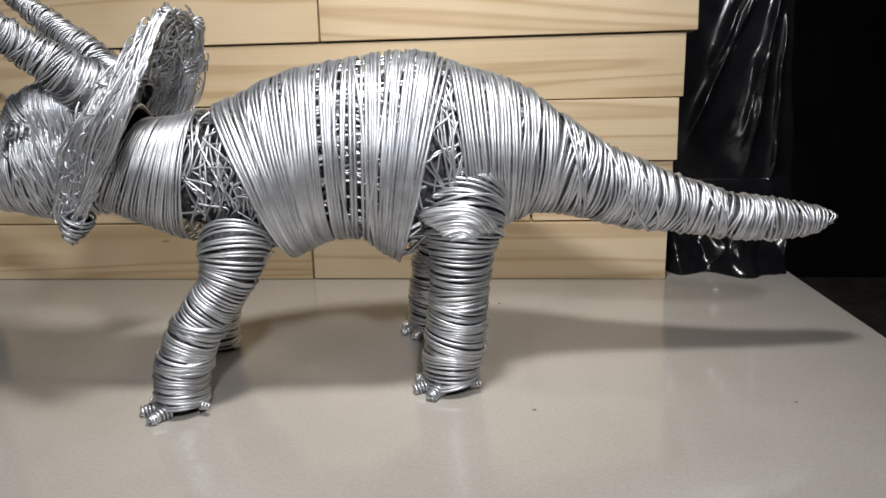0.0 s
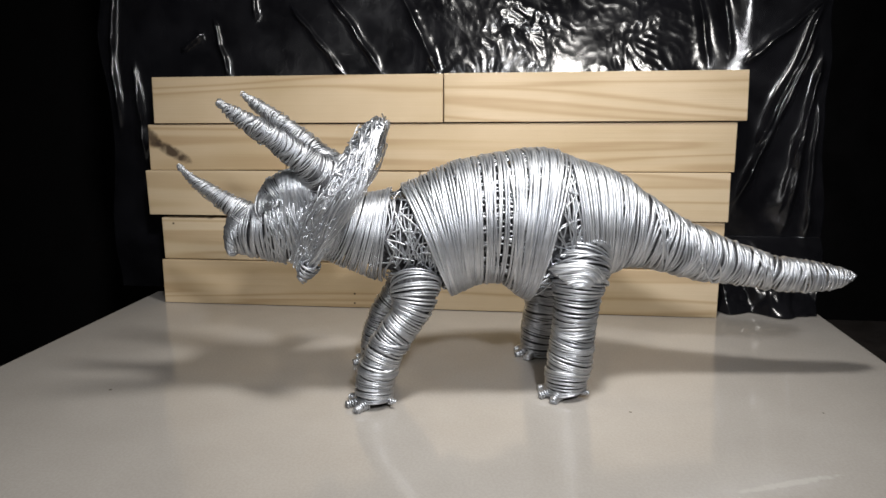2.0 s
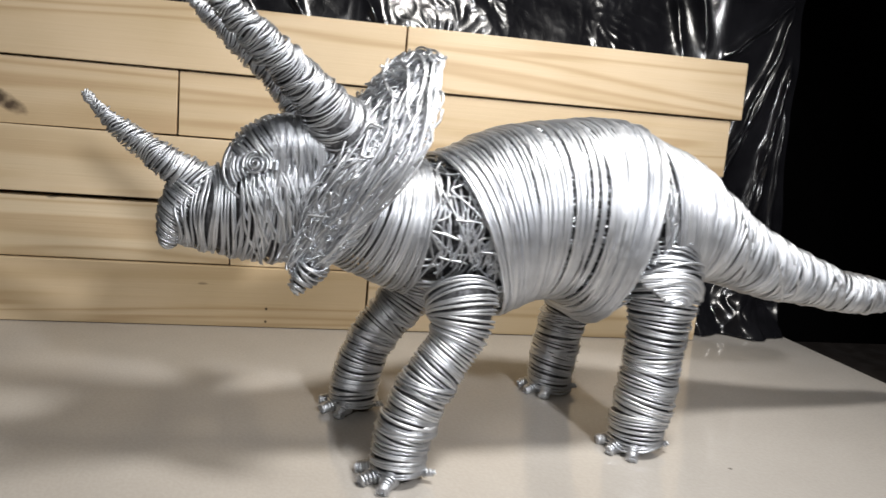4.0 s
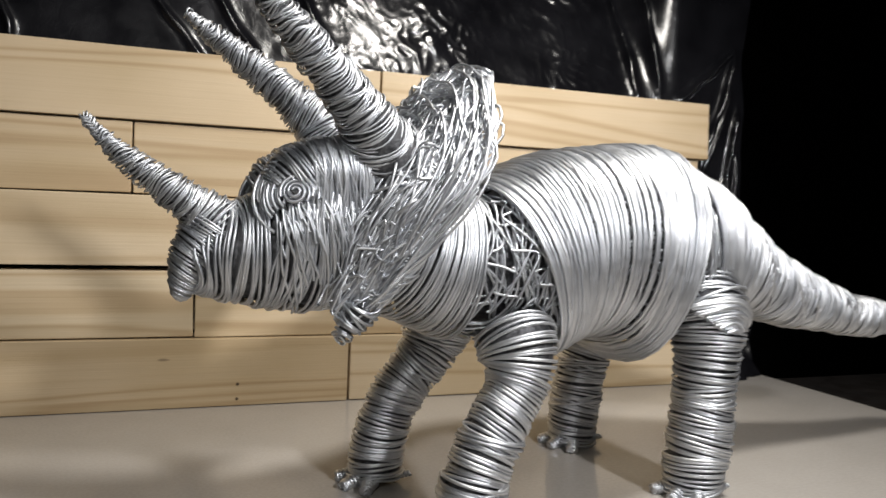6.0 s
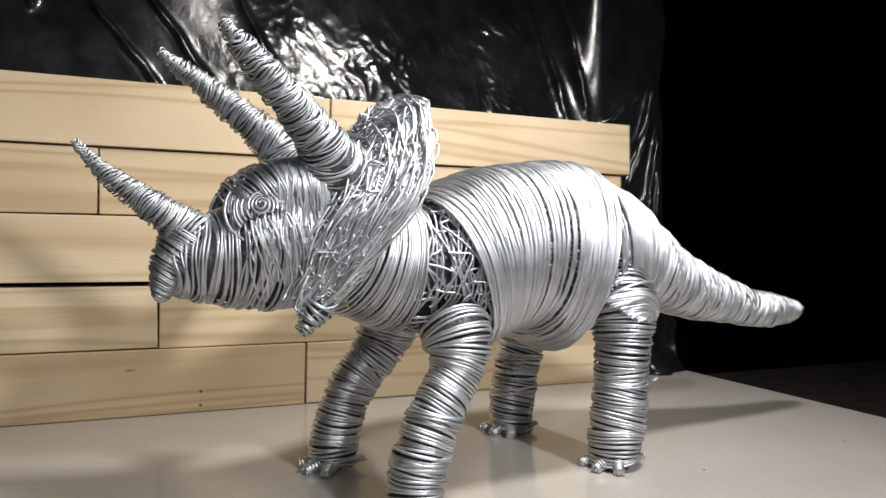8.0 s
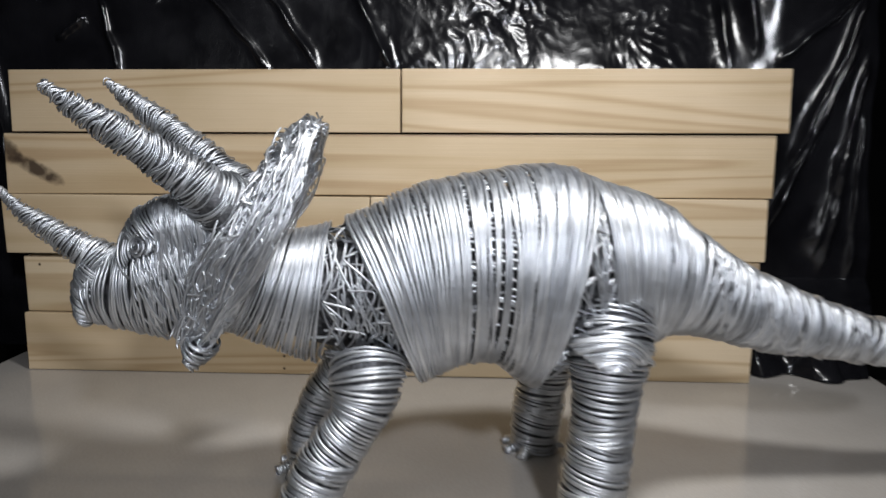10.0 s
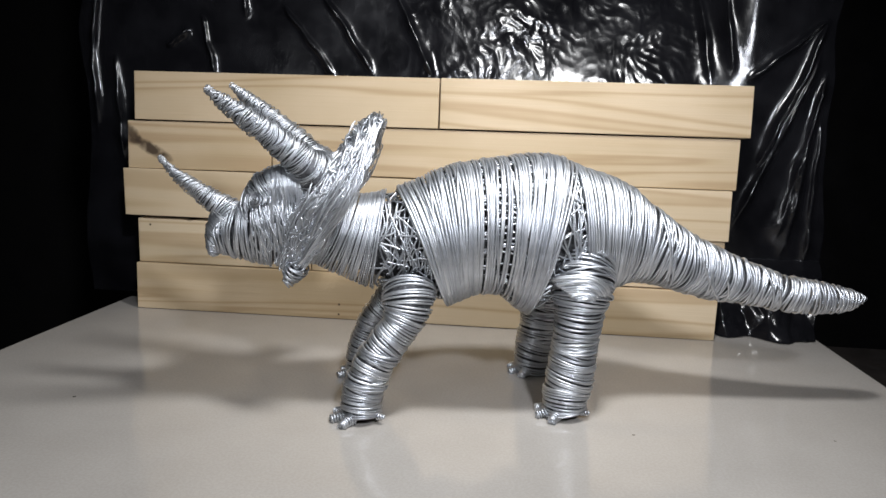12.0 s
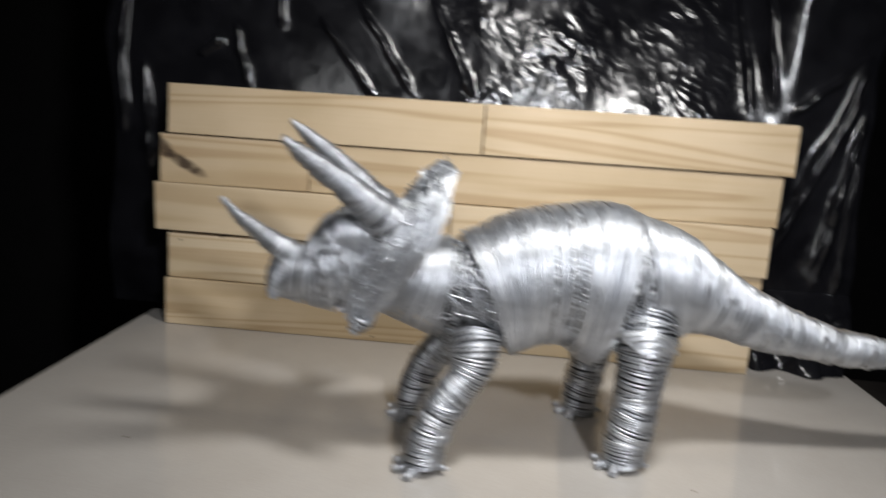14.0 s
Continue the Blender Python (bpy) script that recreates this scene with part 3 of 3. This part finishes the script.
# arcs of wire over the near thigh
for n in range(15):
    r = 0.35 + 0.088 * n
    k = np.linspace(np.pi + 0.1, -0.12, 26)
    c, d = np.cos(k), np.sin(k)
    s = 9.80 + r * np.where(c < 0, 1.15, 1.05) * c
    z = 6.75 + r * np.where(c < 0, 1.0 - 0.22 * c * c, d)
    l = -2.0 - 1.62 * np.sqrt(np.maximum(0.05, 1 - ((s - 10.0) / 2.2) ** 2 - 0.35 * ((z - 7.0) / 2.2) ** 2)) - rng.choice([0, 0.04, 0.08]) + 1.5 * np.clip((0.75 - k) / 0.87, 0, 1) ** 2
    tube(np.stack([s, l + 0.03 * np.sin(k * 3 + n), z + 0.03 * np.sin(k * 2 + n * 1.7)], -1), 0.07)

# head: s, top, bottom, half-width
HEAD = np.array([
    (-10.55, 10.35, 8.75, 0.75), (-10.0, 11.05, 8.5, 1.1), (-9.2, 11.5, 8.3, 1.45), (-8.5, 11.9, 8.15, 1.75), (-7.9, 12.8, 8.05, 2.0), (-7.0, 13.35, 7.95, 2.2),
    (-5.8, 13.4, 8.05, 2.3), (-4.6, 13.2, 8.2, 2.35), (-3.6, 12.6, 8.2, 2.4),
])


def head_point(s, theta, grow=0.0):
    top, bot, w = np.moveaxis(smooth_table(HEAD[:, 0], HEAD[:, 1:], s), -1, 0)
    return np.stack([s, (w + grow) * np.sin(theta), (top + bot) / 2 + ((top - bot) / 2 + grow) * np.cos(theta)], -1)


# head core, in the same painted-in shade colour
S = np.linspace(-10.5, -3.6, 30)
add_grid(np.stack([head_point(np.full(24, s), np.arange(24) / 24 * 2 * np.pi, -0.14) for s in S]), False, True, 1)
drift = Drift(0.10)
for s in np.arange(-10.5, -3.7, 0.100):
    lean = np.interp(s, [-10.5, -9, -7, -4], [0.25, 0.1, -0.1, 0.5])
    f = (1 + np.cos(THETA)) / 2 - 0.5
    sp = s + lean * f + drift(THETA)
    tube(head_point(sp, THETA, rng.choice([0, 0.03, 0.06, 0.1])), 0.058, True, ref=np.array([1.0, 0, 0]))
# strands down the cheeks
for n in range(190):
    sgn = rng.choice([1, -1])
    k = np.linspace(0, 1, 12)
    s0 = rng.uniform(-8.2, -4.4)
    tp = sgn * (rng.uniform(0.25, 1.3) + k * rng.uniform(0.7, 1.7))
    sp = s0 + (0.55 + rng.normal() * 0.3) * (k - 0.4) + 0.12 * np.sin(k * 6 + rng.uniform(0, 6))
    tube(head_point(sp, tp, 0.10 + 0.09 * rng.random() + 0.05 * np.sin(k * 5 + rng.uniform(0, 6))), 0.05, sides=5)
# strands from the brow over the cheek
for n in range(150):
    sgn = rng.choice([1, -1])
    s0 = rng.uniform(-7.3, -4.6)
    r = np.interp(s0, [-7.4, -6.6, -4.6], [1.05, 1.2, 1.25]) + rng.uniform(-0.03, 0.06)
    k = np.linspace(rng.uniform(-0.3, 0.3), 1, 9)
    drop = np.linspace(0, rng.uniform(0.8, 2.2), 7)[1:]
    l = np.r_[1.2 + r * np.sin(k * np.pi / 2), 1.2 + r - 0.05 * drop]
    z = np.r_[12.45 + r * np.cos(k * np.pi / 2), 12.45 - drop]
    s = s0 + np.linspace(0, rng.uniform(0.0, 0.7), len(l)) + 0.05 * np.sin(np.linspace(0, 7, len(l)) + rng.uniform(0, 6))
    tube(np.stack([s, sgn * l, z], -1), 0.048, sides=5)
# beak
wrapped([(-9.8, 0, 10.5, 1.05), (-10.25, 0.05, 9.85, 0.88), (-10.6, 0.1, 9.1, 0.58), (-10.85, 0.2, 8.4, 0.14)], 0.075, 0.042, 0.12, core=0.08)
# eyes: small coils in a ring of brow wires
for sgn in (-1, 1):
    k = np.linspace(0, 1, 60)
    r, ph = 0.07 + 0.36 * k, k * 2.6 * 2 * np.pi
    c = np.array([-7.72, sgn * 1.98, 11.75])
    out = np.array([-0.38, sgn * 0.88, 0.28])
    out /= np.linalg.norm(out)
    a = np.cross(out, (0, 0, 1.0))
    a /= np.linalg.norm(a)
    b = np.cross(a, out)
    p = c + (0.20 + 0.22 * (1 - k**1.3))[:, None] * out + r[:, None] * (np.cos(ph)[:, None] * a + np.sin(ph)[:, None] * b)
    tube(p, 0.06, ref=out)
    wrapped([(-8.15, sgn * 1.2, 11.8, 0.55), (-7.7, sgn * 1.2, 12.1, 0.9), (-7.0, sgn * 1.2, 12.4, 1.08), (-6.0, sgn * 1.25, 12.55, 1.12), (-4.9, sgn * 1.3, 12.6, 1.05)], 0.085, 0.05, 0.12, core=0.06)
    for n in range(12):
        k = np.linspace(-1.9, 1.9, 18) + rng.normal() * 0.3
        r = 0.50 + 0.075 * n
        p = c + out * (0.16 - 0.55 * (r - 0.55)) + r * (np.sin(k)[:, None] * a + np.cos(k)[:, None] * b) + rng.normal(size=3) * 0.03
        tube(p, 0.065, ref=out)

# horns: nose, near brow, far brow
wrapped([(-9.7, 0, 10.7, 0.95), (-10.4, 0, 11.25, 0.66), (-11.3, 0, 11.9, 0.47), (-12.2, 0, 12.55, 0.34), (-13.0, 0, 13.2, 0.2), (-13.6, 0, 13.85, 0.07)], 0.054, 0.031, 0.20, core=0.05, loose=0.05, rough=(0, 0.02, 0.06, 0.11))
wrapped([(-4.2, -1.6, 12.6, 1.45), (-4.9, -2.0, 13.4, 1.1), (-6.0, -2.6, 14.45, 0.75), (-7.4, -3.25, 15.6, 0.57), (-8.6, -3.85, 16.5, 0.40), (-9.4, -4.2, 17.1, 0.22), (-9.8, -4.4, 17.45, 0.08)], 0.056, 0.032, 0.20, core=0.05, loose=0.05, rough=(0, 0.02, 0.06, 0.11))
wrapped([(-4.6, 1.3, 12.8, 1.4), (-5.3, 1.7, 13.8, 1.0), (-6.5, 2.1, 15.0, 0.71), (-7.9, 2.5, 16.2, 0.53), (-9.1, 2.8, 17.1, 0.36), (-9.9, 3.0, 17.7, 0.20), (-10.35, 3.05, 18.05, 0.08)], 0.056, 0.032, 0.20, core=0.05, loose=0.05, rough=(0, 0.02, 0.06, 0.11))

# frill: a tangled collar between the back of the head and its rim
RIM = np.array([(-2.3, 0.0, 16.2), (-1.9, -1.1, 16.25), (-1.65, -2.4, 15.9), (-2.0, -3.6, 14.5), (-2.75, -4.3, 12.6), (-3.8, -3.8, 10.8), (-5.0, -3.05, 9.1), (-6.0, -2.3, 7.7)])
ROOT = np.array([(-4.2, 0.0, 13.6), (-4.2, -0.9, 13.6), (-4.3, -1.9, 13.3), (-4.8, -2.55, 12.6), (-5.4, -2.75, 11.5), (-5.8, -2.7, 10.4), (-6.1, -2.5, 9.3), (-6.5, -2.1, 8.3)])
KEY = np.arange(len(RIM)) / (len(RIM) - 1)


def frill_point(v, u, off, sgn):
    rim, root = smooth_table(KEY, RIM, v), smooth_table(KEY, ROOT, v)
    u = np.asarray(u)[..., None]
    p = root + (rim - root) * u
    n = np.stack([0.75 + 0 * v, -0.55 * np.minimum(1, v * 2), 0.35 - 0.6 * v], -1)
    p = p + n * (np.asarray(off)[..., None] + 0.15 * np.sin(np.pi * u))
    p[..., 1] *= -sgn
    return p


for sgn in (-1, 1):
    # partial backing surface, coloured as the shade deep in the tangle
    vv, uu = np.meshgrid(np.linspace(0, 1, 26), np.linspace(-0.05, 0.45, 8), indexing="ij")
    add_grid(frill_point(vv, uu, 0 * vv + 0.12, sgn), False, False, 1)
    for n in range(215):
        k = np.linspace(0, 1, 24)
        kind = rng.random()
        v0, u0 = rng.uniform(0, 1), rng.uniform(0.0, 1.0)
        if kind < 0.5:
            v = rng.uniform(0.3, 0.8) + (k - 0.5) * rng.uniform(0.6, 1.2)
            u = u0 - (k - 0.5) * rng.uniform(-0.1, 0.6) + 0.05 * np.sin(k * 8 + rng.uniform(0, 6))
        else:
            v = v0 + (k - 0.5) * rng.normal() * 0.10 + 0.03 * np.sin(k * 9 + rng.uniform(0, 6))
            u = rng.uniform(-0.05, 0.25) + k * rng.uniform(0.5, 0.9)
        u, v = np.clip(u, -0.08, rng.uniform(1.0, 1.12)), np.clip(v, 0.0, 1.0)
        thick = np.interp(v, [0, 0.3, 1], [0.50, 0.38, 0.22])
        off = thick * rng.uniform(-1.25, 1.25) + 0.12 * np.sin(k * rng.uniform(4, 10) + rng.uniform(0, 6))
        p = frill_point(v, u, off, sgn)
        p += rng.uniform(0.05, 0.24) * np.stack([np.sin(k * rng.uniform(5, 14) + rng.uniform(0, 6)) for _ in range(3)], -1)
        tube(p, 0.048, sides=5)
    for n in range(190):
        v0, u0 = rng.uniform(0.0, 0.95), rng.uniform(0.3, 0.98)
        ph = np.linspace(0, rng.uniform(3.0, 6.0), 14) + rng.uniform(0, 6)
        size = rng.uniform(0.5, 1.3)
        p = frill_point(np.clip(v0 + 0.035 * size * np.cos(ph), 0, 1), u0 + 0.13 * size * np.sin(ph), rng.uniform(-0.5, 0.6) + 0.2 * np.cos(ph * 0.7), sgn)
        tube(p, 0.045, sides=5)
    for n in range(12):
        k = np.linspace(0.0, 1, 40)
        p = frill_point(k, 0.97 + 0.09 * np.sin(k * rng.uniform(15, 55) + rng.uniform(0, 6)), rng.uniform(-0.3, 0.35) + 0.20 * np.sin(k * 25 + rng.uniform(0, 6)), sgn)
        tube(p, 0.05, sides=5)
    up = 0.9 * (sgn > 0)
    wrapped([(-5.6, sgn * 2.45, 8.3 + up, 0.55), (-6.0, sgn * 2.3, 7.75 + up, 0.42), (-6.25, sgn * 2.2, 7.25 + up, 0.18)], 0.11, 0.055, 0.4, core=0.1)
    curl((-1.5, sgn * 2.2, 15.9), (0.5, 0.4 * sgn, 0.8), 0.5, 0.3, 0.15, 3, 0.055)

P = np.concatenate(V)
P = (ORIGIN + P[:, :1] * E1 + P[:, 1:2] * E2 + np.array([[0, 0, 1.0]]) * P[:, 2:]) * 0.01
statue = mesh_object("wire_sculpture", P.tolist(), np.concatenate(F).tolist(), [WIRE, CORE], smooth=True, slots=np.concatenate(SLOT).astype(np.int32))
tagged(statue, "horned dinosaur sculpture wound from silvery aluminium wire, on the tile", "sculpture")


# ---------------------------------------------------------------- phone on the tile, near the front edge
def smartphone():
    w, d, h, r = 0.160, 0.078, 0.0075, 0.012
    root = tagged(new("smartphone"), "grey smartphone lying face down on the tile", "phone")
    root.matrix_world = pose(0.074, -0.3195, 0.0004, 0, 0, 3.0)

    def slab(name, x0, x1, y0, y1, z0, z1, rad, mat, bev):
        bm = bmesh.new()
        ring = []
        for cx, cy, a0 in ((x1 - rad, y1 - rad, 0), (x0 + rad, y1 - rad, 90), (x0 + rad, y0 + rad, 180), (x1 - rad, y0 + rad, 270)):
            for k in range(9):
                a = radians(a0 + k * 11.25)
                ring.append(bm.verts.new((cx + rad * math.cos(a), cy + rad * math.sin(a), z0)))
        face = bm.faces.new(ring)
        up = bmesh.ops.extrude_face_region(bm, geom=[face])
        for v in up["geom"]:
            if isinstance(v, bmesh.types.BMVert):
                v.co.z = z1
        bmesh.ops.recalc_face_normals(bm, faces=bm.faces[:])
        edges = [e for e in bm.edges if all(abs(v.co.z - z1) < 1e-6 for v in e.verts)]
        bmesh.ops.bevel(bm, geom=edges, offset=bev, segments=3, affect="EDGES", profile=0.5)
        return bm_object(name, bm, mat, root)

    back = plain_material("grey_phone_back", (0.17, 0.16, 0.145), (0.20, 0.19, 0.175), 0.32, 40, relief=0.02)
    rim = plain_material("dark_phone_frame", (0.05, 0.05, 0.05), (0.07, 0.07, 0.07), 0.35, 40, 0.6, 0.02)
    black = plain_material("black_lens_glass", (0.004, 0.004, 0.004), (0.006, 0.006, 0.006), 0.12, 40, relief=0.01)
    slab("frame", 0, w, -d, 0, 0, h - 0.0012, r, rim, 0.0012)
    slab("back_cover", 0.0006, w - 0.0006, -d + 0.0006, -0.0006, h - 0.0011, h, r - 0.0006, back, 0.0006)
    slab("camera_module", w - 0.026, w - 0.007, -0.042, -0.007, h - 0.0002, h + 0.0016, 0.004, black, 0.0006)


smartphone()
